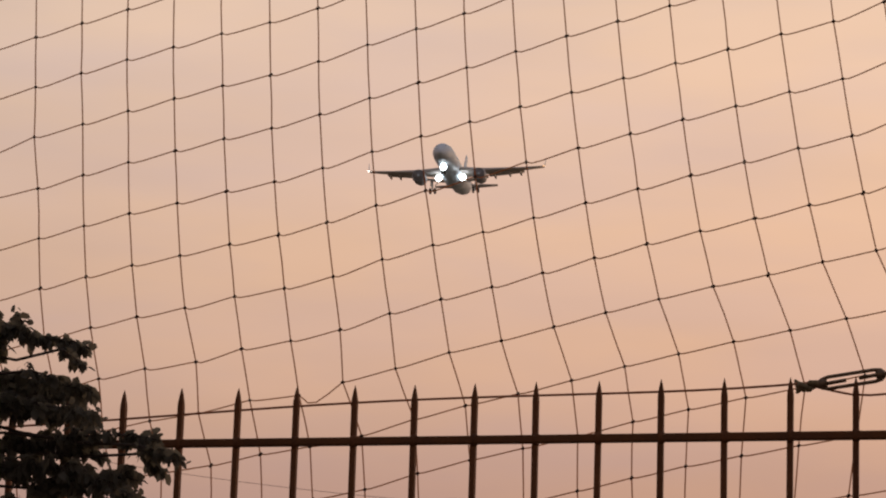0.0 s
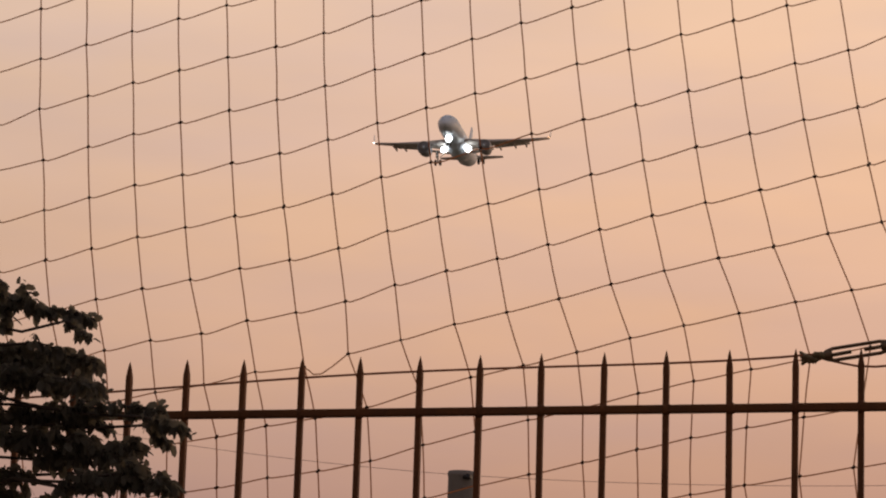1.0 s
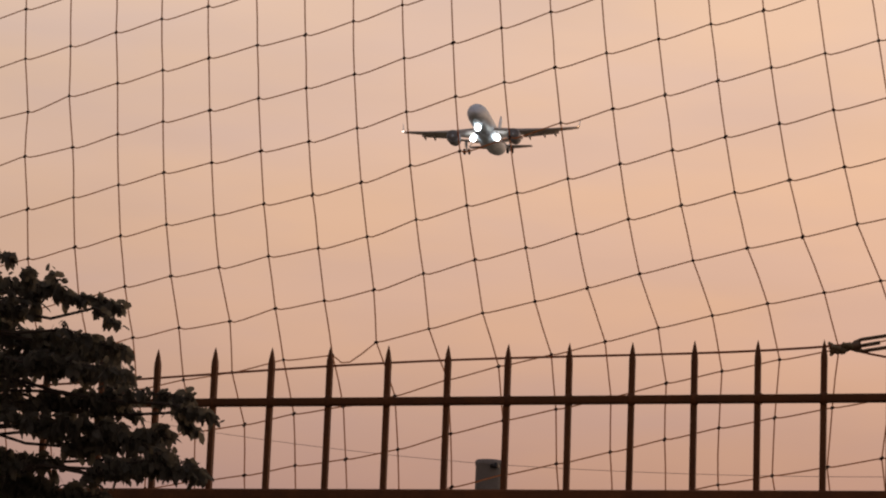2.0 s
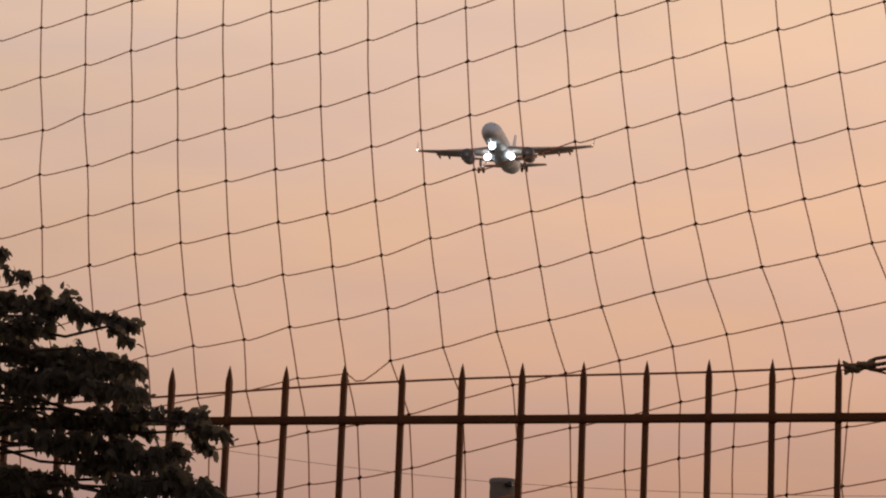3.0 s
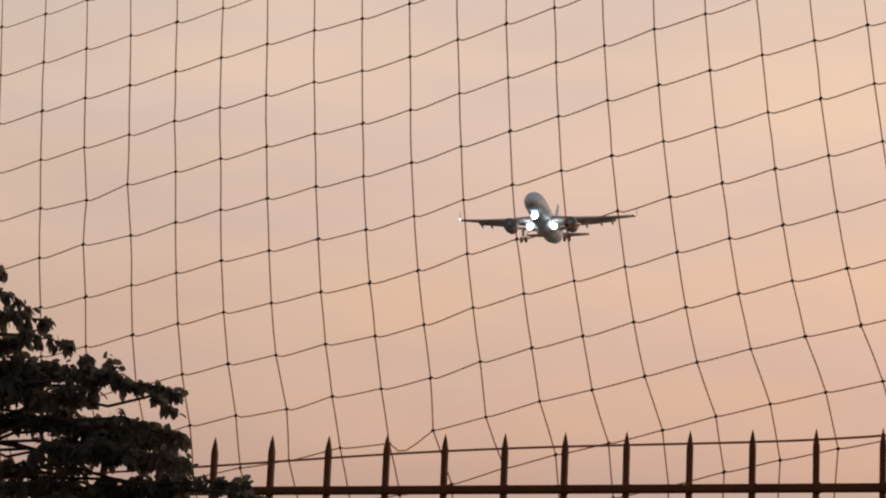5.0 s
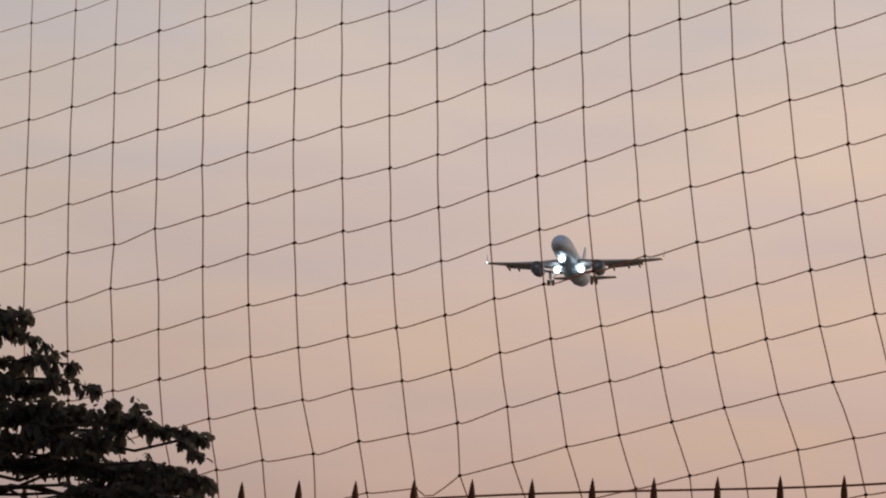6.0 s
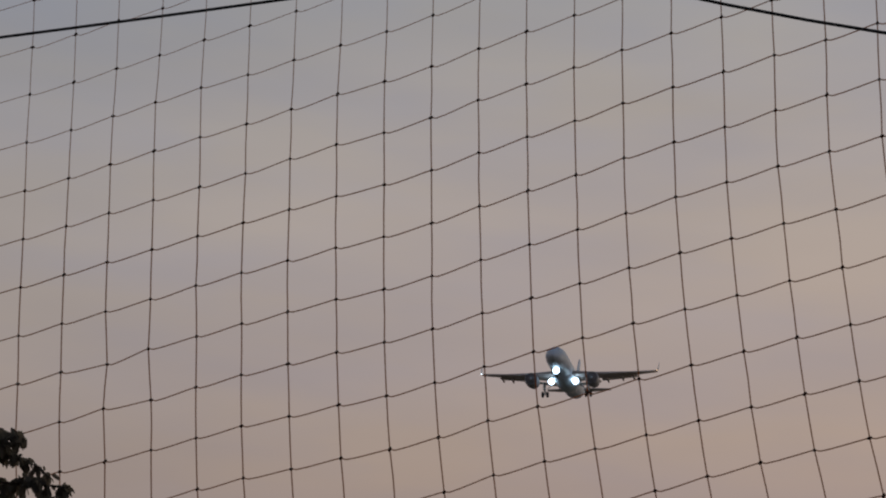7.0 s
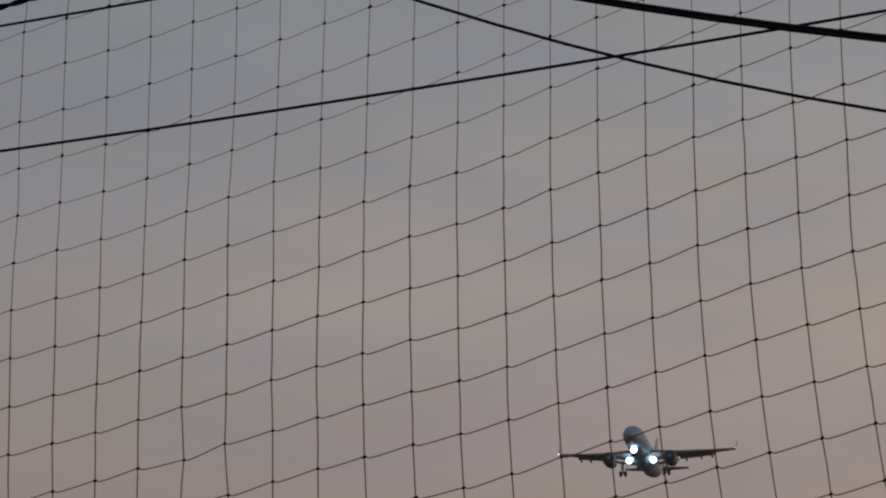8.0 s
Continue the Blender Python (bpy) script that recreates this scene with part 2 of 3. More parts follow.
for name, x, s in (("wall_west", WALL_X[0], -1), ("wall_east", WALL_X[1], 1)):
    side_wall = part(name, box(min(x, x + 0.2 * s), max(x, x + 0.2 * s), -7.0, FENCE_Y - 0.14, 0.0, 7.8, 0.01), MASONRY, smooth=False)
    tagged(side_wall, "plain cement-rendered side wall of the yard", "wall", kind="structure")
coping = part("coping", box(-9.0, 7.0, FENCE_Y - 0.13, FENCE_Y + 0.13, 2.06, 2.10, 0.012), MASONRY, wall, smooth=False)

# ---- spiked fence on the wall ----
fence = tagged(empty("fence", pose(0, FENCE_Y, 2.10)), "brown painted steel fence with spear-pointed pickets on a wall", "fence")


def picket_geo():
    h = 0.0054
    ring = [(-h, -h), (h, -h), (h, h), (-h, h)]
    v = []
    for z, s in ((0.0, 1.0), (0.262, 1.0), (0.274, 1.03), (0.284, 0.96), (0.302, 0.5), (0.3135, 0.06)):
        v += [Vector((a * s, b * s, z)) for a, b in ring]
    f = []
    for n in range(5):
        for q in range(4):
            a, b = n * 4 + q, n * 4 + (q + 1) % 4
            f.append((a, b, b + 4, a + 4))
    f += [(3, 2, 1, 0), (20, 21, 22, 23)]
    return v, f


picket_mesh = mesh_of("picket", *picket_geo(), FENCE, False)
rng = random.Random(5)
for n in range(-26, 44):
    p = new("picket", picket_mesh)
    p.parent = fence
    p.matrix_basis = pose(FIRST_X + STEP * n + rng.uniform(-0.001, 0.001), 0, rng.uniform(-0.0015, 0.0015), rng.uniform(-0.3, 0.3), rng.uniform(-0.35, 0.35), rng.uniform(-4, 4))
x0, x1 = FIRST_X - 26.5 * STEP, FIRST_X + 43.5 * STEP
part("rail", box(x0, x1, -0.011, 0.009, 0.1975, 0.2125, 0.002), FENCE, fence, smooth=False)
part("rail", box(x0, x1, -0.014, 0.014, 0.008, 0.036, 0.003), FENCE, fence, smooth=False)
weld = mesh_of("weld", *lathe([(-0.012, 0.003, 0), (-0.008, 0.0085, 0), (0.0, 0.0098, 0), (0.008, 0.0085, 0), (0.012, 0.003, 0)], 8, "z"), FENCE)
for n in range(-14, 20):
    o = new("weld", weld)
    o.parent = fence
    o.matrix_basis = pose(FIRST_X + STEP * n + 0.002, -0.003, 0.205, 0, 0, n * 37)

# ---- steel wire behind the pickets, with its tensioner ----
WIRE_Y = FENCE_Y + 0.02


def wire_z(x):
    d = max(x + 0.95, -1.3)
    z = 2.399 + 0.0428 * d + 0.1075 * d ** 2 + 0.1408 * d ** 3 + 0.0488 * d ** 4
    return z + 0.048 * min(0.0, x + 2.25)


wire = tagged(empty("wire_rope", pose(0, WIRE_Y, 0)), "taut rusty steel wire strung along the fence spikes", "wire")
xs = np.linspace(-5.2, -0.815, 60)
part("strand", tube([(x, 0, wire_z(x)) for x in xs], 0.0022, 6), WIRE, wire)
xs = np.linspace(-0.69, 3.0, 40)
part("strand", tube([(x, 0, 2.421 + 0.012 * (x + 0.62)) for x in xs], 0.0022, 6), WIRE, wire)
buckle = tagged(empty("turnbuckle", pose(-0.748, WIRE_Y, 2.4115, 0, -8.0, 0)), "weathered steel turnbuckle tensioning the fence wire", "turnbuckle")
for s in (1, -1):
    part("side_bar", tube([(-0.066, 0, 0.0), (-0.054, 0, 0.007 * s), (-0.043, 0, 0.0108 * s), (0.043, 0, 0.0108 * s), (0.054, 0, 0.008 * s), (0.063, 0, 0.0)], [0.004, 0.0044, 0.0034, 0.0034, 0.0044, 0.004], 8), BUCKLE, buckle)
part("screw", tube([(-0.055, 0, -0.001), (-0.010, 0, 0.0)], 0.0036, 8), BUCKLE, buckle)
part("screw", tube([(0.014, 0, 0.0), (0.058, 0, 0.001)], 0.0036, 8), BUCKLE, buckle)
part("collar", lathe([(-0.068, 0.003, 0), (-0.062, 0.007, 0), (-0.050, 0.0095, 0), (-0.045, 0.006, 0)], 10, "x"), BUCKLE, buckle)
part("collar", lathe([(0.045, 0.006, 0), (0.050, 0.009, 0), (0.058, 0.009, 0), (0.065, 0.003, 0)], 10, "x"), BUCKLE, buckle)
part("loose_tail", tube([(-0.070, 0.002, -0.002), (-0.055, 0.003, -0.008), (-0.03, 0.003, -0.018), (-0.005, 0.003, -0.027), (0.03, 0.003, -0.034), (0.07, 0.003, -0.037), (0.14, 0.003, -0.034)], 0.0021, 6), WIRE, buckle)
knot_rng = random.Random(3)
tie = []
for n in range(9):
    a = knot_rng.uniform(0, 6.28)
    x = -0.092 + n * 0.0034
    tie.append(tube([(x - 0.006, 0.002 * math.cos(a), 0.005 * math.sin(a)), (x, 0.006 * math.cos(a + 1), 0.006 * math.sin(a + 1)), (x + 0.007, 0.005 * math.cos(a + 2.2), 0.006 * math.sin(a + 2.2))], [0.004, 0.0058, 0.004], 6))
for n in range(5):
    a = 1.9 + 0.5 * n
    tie.append(tube([(-0.086, 0, -0.001), (-0.096, 0.002, 0.006 * math.sin(a) + 0.001), (-0.104, 0.003, 0.015 * math.sin(a) + 0.001)], [0.0048, 0.0046, 0.0025], 6))
part("frayed_tie", join(*tie), TAPE, buckle, "frayed greenish cord tied round the wire end")

# ---- safety net behind the fence ----
NET_Y = FENCE_Y + 0.04
NX = (-2.5179, 0.0952, 0.0568, -0.0076, -0.0246, 0.0224, 0.0209, 1.0003, 0.0022, 0.0566, 0.0054, -0.0425, -0.0213, 0.0265, 0.0117, 0.0097, 0.007, 0.0021, 0.0641, 0.0148, -0.0261, -0.0084, -0.1827, -0.0164, 0.0082, 0.1374, 0.0044, -0.033)
NZ = (2.8222, -1.0558, 0.048, 0.023, -0.0111, -0.0131, 0.0, 0.2025, -0.0804, -0.0632, 0.0329, 0.0432, -0.005, -0.0209, 0.012, 0.0605, -0.0131, -0.0278, 0.0354, 0.0108, -0.0066, -0.0039, 0.0776, -0.0114, -0.0031, -0.0954, 0.0031, 0.0268)
PINCH_X, PINCH_Z = (0.0389, -0.0536, 0.0379), (-0.0097, 0.0208, -0.0076)
# uneven tying, in millimetres: how far single columns hang high and single rows are pulled aside,
# and how that changes down a column and along a row
HANG = (4.9, 2.3, -2.4, -2.9, -2.7, -0.6, 2.4, 3.2, 1.7, 2.4, -2.9, -4.2, 0.3, 1.4, -0.6, -0.4, 0.4, 0.4, 1.5, 0.1, 1.1, -4.4)
LEAN = (2.5, -1.0, -2.1, -2.2, -1.7, 4.3, 3.4, 2.5, -1.8, -0.6, -3.3, -4.2, 1.1, 1.9, 0.8, 0.7, 1.7, 1.0, -1.2, -0.5, -1.8, 0.4)
PULL = (-1.9, 2.2, 1.3, -1.3, -1.1, -0.3, -0.6, 0.4, 1.3, 0.6, 0.8, -0.3, -1.1, -1.7, 0.4, 3.4, -6.3, 2.9, 3.1, 0.6, -4.7)
SKEW = (0.2, 1.1, 0.9, -2.7, -2.6, 2.1, 1.0, 0.7, 1.9, 0.5, -2.4, -0.2, -1.1, -0.0, -1.4, -2.5, 8.0, -1.6, 0.7, -1.6, -2.7)
# single knots pulled aside, in millimetres
SNAGS = {(0, 0): (-4, 6), (0, -1): (4, -7), (1, -1): (-7, 2), (4, 4): (7, -4), (5, 5): (6, 3), (6, 5): (7, -4), (7, 5): (-8, 1), (8, 5): (-5, -4)}
C0, C1, R0, R1 = -8, 22, -15, 11


def net_at(c, r):
    """The hanging net's drape: knot of column c and row r (downwards), pinched where it passes the wire."""
    cc, rc = min(max(c, -5), 18), min(max(r, -12), 10)
    u, w = cc / 10, rc / 10
    terms = [u ** i * w ** j for i in range(7) for j in range(7 - i)]
    t = max(0.0, 1 - abs(rc - 5.2 - 0.1 * cc) / 2)
    x = sum(a * b for a, b in zip(NX, terms)) + t * (PINCH_X[0] + PINCH_X[1] * u + PINCH_X[2] * u * u)
    z = sum(a * b for a, b in zip(NZ, terms)) + t * (PINCH_Z[0] + PINCH_Z[1] * u + PINCH_Z[2] * u * u)
    x += 0.102 * (c - cc) + 0.004 * (r - rc)
    z += 0.022 * (c - cc) - 0.106 * (r - rc)
    z += 0.001 * (HANG[c + 4] + LEAN[c + 4] * (w + 0.1)) if -4 <= c <= 17 else 0.0
    x += 0.001 * (PULL[r + 11] + SKEW[r + 11] * (u - 0.6)) if -11 <= r <= 9 else 0.0
    tug = SNAGS.get((c, r), (0, 0))
    x, z = x + 0.001 * tug[0], z + 0.001 * tug[1]
    n = Vector((c * 3.1, r * 2.7, 0.5))
    return Vector((x + 0.0008 * noise.noise(n), 0.012 * noise.noise(n * 0.13), z + 0.0008 * noise.noise(n + Vector((7, 3, 1)))))


def cord_radius(r):
    """The cord is finer in the upper panel of the net."""
    return 0.00148 - 0.00066 * min(1.0, max(0.0, (-3 - r) / 4))


knots = {(c, r): net_at(c, r) for c in range(C0, C1 + 1) for r in range(R0, R1 + 1)}
net = tagged(empty("safety_net", pose(0, NET_Y, 0)), "dark knotted square-mesh net hanging behind the fence", "net")
for c in range(C0, C1 + 1):
    pts = []
    for r in range(R0, R1 + 1):
        a = knots[c, r]
        pts.append(a)
        if r < R1:
            b = knots[c, r + 1]
            pts.append(a.lerp(b, 0.5) + Vector((0.0022 * noise.noise(Vector((c * 1.7, r * 1.3, 4))), 0, 0)))
    part("upright_cord", tube(pts, [cord_radius(R0 + k / 2) for k in range(len(pts))], 5), CORD, net)
blob_v, blob_f = lathe([(-0.0040, 0.0011, 0), (-0.0027, 0.0027, 0), (0.0, 0.0033, 0), (0.0027, 0.0027, 0), (0.0040, 0.0011, 0)], 7, "z")
knot_mesh = mesh_of("knot", blob_v, blob_f, KNOT)
blobs = []
for r in range(R0, R1 + 1):
    pts = []
    for c in range(C0, C1 + 1):
        a = knots[c, r]
        pts.append(a)
        m = pose(a.x, a.y, a.z, rng.uniform(-40, 40), rng.uniform(20, 80), rng.uniform(0, 90)) @ Matrix.Diagonal((1, 1, rng.uniform(0.9, 1.35), 1))
        if 1 <= c <= 17 and -9 <= r <= 8:
            o = new("knot", knot_mesh)
            o.parent, o.matrix_basis = net, m
        else:
            blobs.append(([m @ p for p in blob_v], blob_f))
        if c < C1:
            b = knots[c + 1, r]
            s = 0.0054 + 0.0025 * noise.noise(Vector((c * 1.9, r * 2.3, 9)))
            s *= 0.4 if r >= 5 else 1.0
            if (c, r) == (6, 5):
                # lashed down to the wire
                pts += [Vector((-1.8125, -0.01, 2.393)), Vector((-1.801, -0.02, 2.3845)), Vector((-1.784, -0.02, 2.3855)), Vector((-1.765, -0.01, 2.402))]
                continue
            pts += [a.lerp(b, 0.11) - Vector((0, 0, s * 0.8)), a.lerp(b, 0.3) - Vector((0, 0, s * 0.8)), a.lerp(b, 0.6) - Vector((0, 0, s * 0.45)), a.lerp(b, 0.9) - Vector((0, 0, s * 0.05))]
    part("cross_cord", tube(pts, 0.96 * cord_radius(r), 5), CORD, net)
tagged(part("knot", join(*blobs), KNOT, net, "small dark cord knots"), kind="stuff")

# ---- overhead cables on the near side ----
def run(p, q, y, bend, left=1.0, right=2.0, rings=160):
    """A sagging run past two places (x, z), carried on straight to the walls on both sides."""
    slope = (q[1] - p[1]) / (q[0] - p[0])

    def height(x):
        near = min(max(x, p[0] - left), q[0] + right)
        lean = slope + bend * (2 * near - p[0] - q[0])
        return p[1] + slope * (near - p[0]) + bend * (near - p[0]) * (near - q[0]) + lean * (x - near)

    return [Vector((x, y, height(x))) for x in np.linspace(WALL_X[0] - 0.02, WALL_X[1] + 0.02, rings)]


def cable(pts, r):
    return tagged(part("overhead_cable", tube(pts, r, 8), CABLE), "thin black overhead service cable crossing above the net", "cable", group="overhead cables")


cable(run((-1.854, 2.869), (-0.639, 2.938), 3.0, 0.013), 0.0021)
cable(run((-1.263, 3.032), (-0.644, 2.816), 3.02, 0.135, 0.3), 0.0021)
cable(run((-1.880, 3.059), (-1.644, 3.072), 3.01, 0.015), 0.0019)
twisted = tagged(empty("twisted_cable"), "thick black overhead cable of two twisted strands", "cable", group="overhead cables")
middle = run((-1.895, 3.097), (-1.850, 3.104), 3.03, 0.02, rings=1500)
for turn in (0.0, math.pi):
    pts = [v + Vector((0, 0.0021 * math.cos(110 * v.x + turn), 0.0021 * math.sin(110 * v.x + turn))) for v in middle]
    part("strand", tube(pts, 0.0025, 6), CABLE, twisted)
bundle = tagged(empty("cable_bundle"), "thick black bundle of two overhead cables", "cable", group="overhead cables")
for dz, r in ((0.0022, 0.0031), (-0.0027, 0.0027)):
    pts = [v + Vector((0, 0.0015 * math.sin(9 * v.x), dz + 0.0005 * math.sin(7 * v.x))) for v in run((-0.9965, 2.984), (-0.635, 2.893), 2.98, 0.10)]
    part("cable", tube(pts, r, 8), CABLE, bundle)

# ---- far pole and the line that it carries ----
POLE_X, POLE_Y = -9.30, 30.39
pole = tagged(empty("utility_pole", pose(POLE_X, POLE_Y, 0)), "round grey concrete utility pole beyond the wall", "pole")
part("shaft", lathe([(0.0, 0.21, 0), (2.5, 0.18, 0), (5.225, 0.153, 0), (5.235, 0.160, 0), (5.285, 0.160, 0), (5.297, 0.148, 0)], 24, "z"), CONCRETE, pole)
part("clamp", join(box(0.08, 0.16, -0.20, -0.10, 5.19, 5.232, 0.006), box(0.12, 0.155, -0.19, -0.11, 5.215, 5.25, 0.006)), CABLE, pole, "dark metal line clamp")
pts = []
for x in np.linspace(POLE_X - 15, POLE_X + 15, 80):
    d = x - POLE_X
    pts.append(Vector((x, POLE_Y - 0.175, 5.236 + (-0.077 * d + 0.0097 * d * d if d < 0 else -0.065 * d + 0.0072 * d * d))))
tagged(part("power_line", tube(pts, 0.0030, 5), FARWIRE), "thin faint power line clamped to the concrete pole", "power line")

# ---- small tree on the near side of the wall ----
tree_rng = random.Random(11)
T0 = Vector((-2.72, 4.25, 0))
tree = tagged(empty("tree", pose(*T0)), "dark small-leaved tree with drooping sprays beside the fence", "tree")


def jolt(size):
    return Vector((tree_rng.uniform(-1, 1), tree_rng.uniform(-1, 1), tree_rng.uniform(-1, 1))) * size


def bent(a, b, droop, n=7, rough=0.01):
    pts = []
    for t in np.linspace(0, 1, n):
        p = Vector(a).lerp(Vector(b), t) + Vector((0, 0, droop * math.sin(math.pi * t)))
        pts.append(p + jolt(rough) if 0 < t < 1 else p)
    return pts


part("trunk", tube([(0.05, 0, 0), (0.02, 0, 0.5), (0.0, 0.01, 1.1), (0.015, 0, 1.6), (0.0, 0, 2.3), (-0.01, 0, 2.85)], [0.05, 0.04, 0.034, 0.027, 0.018, 0.006], 10), BARK, tree)


# the long drooping sprays that reach out along the fence: from (x, z), to (x, z), half depth, fullness
SPRAYS = (
    (-2.392, 2.603, -2.261, 2.581, 0.015, 0.75), (-2.331, 2.555, -2.278, 2.559, 0.013, 0.8), (-2.269, 2.547, -2.209, 2.514, 0.006, 0.6),
    (-2.36, 2.502, -2.173, 2.494, 0.017, 0.9), (-2.235, 2.472, -2.123, 2.447, 0.014, 0.8), (-2.124, 2.391, -2.078, 2.423, 0.016, 0.8),
    (-2.085, 2.378, -2.028, 2.41, 0.016, 0.75), (-2.24, 2.41, -1.912, 2.36, 0.018, 1.2), (-1.967, 2.36, -1.919, 2.327, 0.006, 0.6),
    (-2.022, 2.324, -1.987, 2.314, 0.006, 0.6), (-2.079, 2.307, -1.903, 2.285, 0.014, 0.9), (-2.097, 2.269, -1.887, 2.246, 0.018, 1.0),
    (-1.963, 2.208, -1.775, 2.202, 0.017, 1.2), (-1.817, 2.195, -1.732, 2.164, 0.013, 1.0), (-1.806, 2.181, -1.772, 2.151, 0.008, 0.8),
    (-2.399, 2.566, -2.278, 2.585, 0.018, 0.9),
)
# the fuller inner crown, with gaps between its layers
MASS = (
    (-1.999, 2.124, -1.812, 2.136, 0.031, 1.1), (-1.954, 2.077, -1.751, 2.081, 0.028, 1.1), (-1.852, 2.101, -1.81, 2.11, 0.02, 1.1),
    (-2.395, 2.41, -2.173, 2.392, 0.046, 1.25), (-2.367, 2.355, -2.094, 2.354, 0.029, 1.2), (-2.253, 2.319, -2.015, 2.297, 0.024, 1.1),
    (-2.297, 2.319, -2.232, 2.323, 0.017, 0.6), (-2.147, 2.265, -1.892, 2.239, 0.029, 1.1), (-2.047, 2.201, -1.889, 2.186, 0.028, 1.1),
)
MASS_LOW = (
    (-2.272, 2.202, -2.057, 2.193, 0.02, 1.1), (-2.065, 2.161, -1.896, 2.145, 0.025, 1.15), (-2.14, 2.177, -2.054, 2.163, 0.013, 0.7),
    (-2.262, 2.085, -2.017, 2.091, 0.026, 0.95), (-2.259, 2.047, -1.92, 2.034, 0.031, 1.2), (-2.4, 2.461, -2.244, 2.45, 0.018, 0.9),
    (-2.388, 2.232, -2.083, 2.228, 0.018, 0.45), (-2.173, 2.269, -2.033, 2.261, 0.017, 0.8), (-2.086, 2.3, -1.921, 2.275, 0.018, 0.95),
    (-2.412, 2.465, -2.222, 2.451, 0.022, 1.1), (-2.206, 2.076, -2.025, 2.057, 0.02, 0.9),
)


def leaf(v, f, p, d, size, rr):
    """A drooping blunt leaf from p along d, folded along its midrib and bent down at the tip."""
    d = d.normalized()
    s = d.cross(Vector((rr.uniform(-1, 1), rr.uniform(-1, 1), rr.uniform(-0.4, 1)))).normalized()
    w = size * rr.uniform(0.2, 0.36)
    fold, tip = s.cross(d) * (w * rr.uniform(0.1, 0.5)), Vector((0, 0, size * rr.uniform(0.1, 0.35)))
    o = len(v)
    v += [p, p + d * (size * 0.3) + s * w + fold, p + d * (size * 0.4), p + d * (size * 0.3) - s * w + fold, p + d * (size * 0.78) + s * (w * 0.85) - tip * 0.45, p + d * (size * 0.78) - s * (w * 0.85) - tip * 0.45, p + d * size - tip]
    f += [(o, o + 1, o + 2), (o, o + 2, o + 3), (o + 2, o + 1, o + 4, o + 6), (o + 2, o + 6, o + 5, o + 3)]


def limb(x0, z0, x1, z1, half, full, depth):
    """A limb from the trunk that carries a leafy spray between two places."""
    wide = 1 + depth / 4.12
    base = Vector((x0 * wide, 4.12 + depth, 1.6 + (z0 - 1.6) * wide)) - T0
    tip = Vector((x1 * wide, 4.12 + depth, 1.6 + (z1 - 1.6) * wide)) - T0
    root = Vector((0, 0, min(2.8, base.z + tree_rng.uniform(-0.16, 0.04))))
    inner = bent(root, base, 0.035, 9, 0.014)
    outer = bent(base, tip, 0.04 * (tip - base).length, 8, 0.08 * half + 0.0015)
    pts = inner[:-1] + outer
    n = len(pts)
    ob = part("limb", tube(pts, [0.0036 * (1 - t) ** 1.3 + 0.001 for t in np.linspace(0, 1, n)], 6), BARK, tree)
    tv, lv, lf = [], [], []
    length = (tip - base).length
    clumps = int(full * (length + half) * 2 * half / 0.00050) + 3
    for k in range(clumps):
        q = (k + tree_rng.uniform(0.1, 1.0)) / clumps
        i = min(int(q * 7), 6)
        spot = outer[i].lerp(outer[i + 1], min(1.0, q * 7 - i))
        along = (outer[i + 1] - outer[i]).normalized()
        room = half * (1.0 - 0.45 * q ** 3)
        lift = tree_rng.uniform(-1, 1)
        centre = spot + Vector((tree_rng.uniform(-0.010, 0.008), tree_rng.uniform(-0.035, 0.035), (lift * 0.8 + 0.12) * room))
        mid = spot.lerp(centre, 0.5) + Vector((-0.008, 0, 0.006)) + jolt(0.003)
        start = outer[max(0, i - 1)].lerp(spot, 0.6)
        tv.append(tube([start, mid, centre], [0.0019, 0.0014, 0.0008], 4))
        drape = tree_rng.uniform(0.3, 1.1)
        for j in range(int(tree_rng.uniform(6, 13))):
            p = mid.lerp(centre, tree_rng.random()) + jolt(0.006)
            d = along * tree_rng.uniform(-0.3, 1.0) + Vector((tree_rng.uniform(-0.9, 1.0), tree_rng.uniform(-0.9, 0.9), tree_rng.uniform(-1.1, 0.7) - 0.7 * drape + 0.35 * lift))
            leaf(lv, lf, p, d, tree_rng.uniform(0.011, 0.025), tree_rng)
    for k in range(int(70 * full * length / 0.2)):
        q = tree_rng.random() * 6.99
        i = int(q)
        p = outer[i].lerp(outer[i + 1], q - i) + jolt(0.005)
        leaf(lv, lf, p, jolt(1.0) + Vector((0.3, 0, -0.2)), tree_rng.uniform(0.010, 0.019), tree_rng)
    tagged(part("twig", join(*tv), BARK, ob), kind="stuff")
    tagged(part("foliage", (lv, lf), LEAF, ob, "drooping dull green leaves in loose tufts", smooth=False), kind="stuff")


for row in SPRAYS:
    limb(*row, tree_rng.uniform(-0.06, 0.06))
for row in MASS + MASS_LOW:
    limb(*row, tree_rng.uniform(-0.04, 0.10))
    limb(*row[:4], row[4] * 0.8, row[5] * 0.5, tree_rng.uniform(0.08, 0.18))
# the far side of the crown
for n in range(9):
    a = radians(100 + 170 * n / 8)
    z = 1.85 + 0.1 * n
    x, y = -2.74 + 0.5 * math.cos(a), 0.42 * math.sin(a)
    limb(-2.80, z, x, z + 0.05, 0.06, 0.8, y)

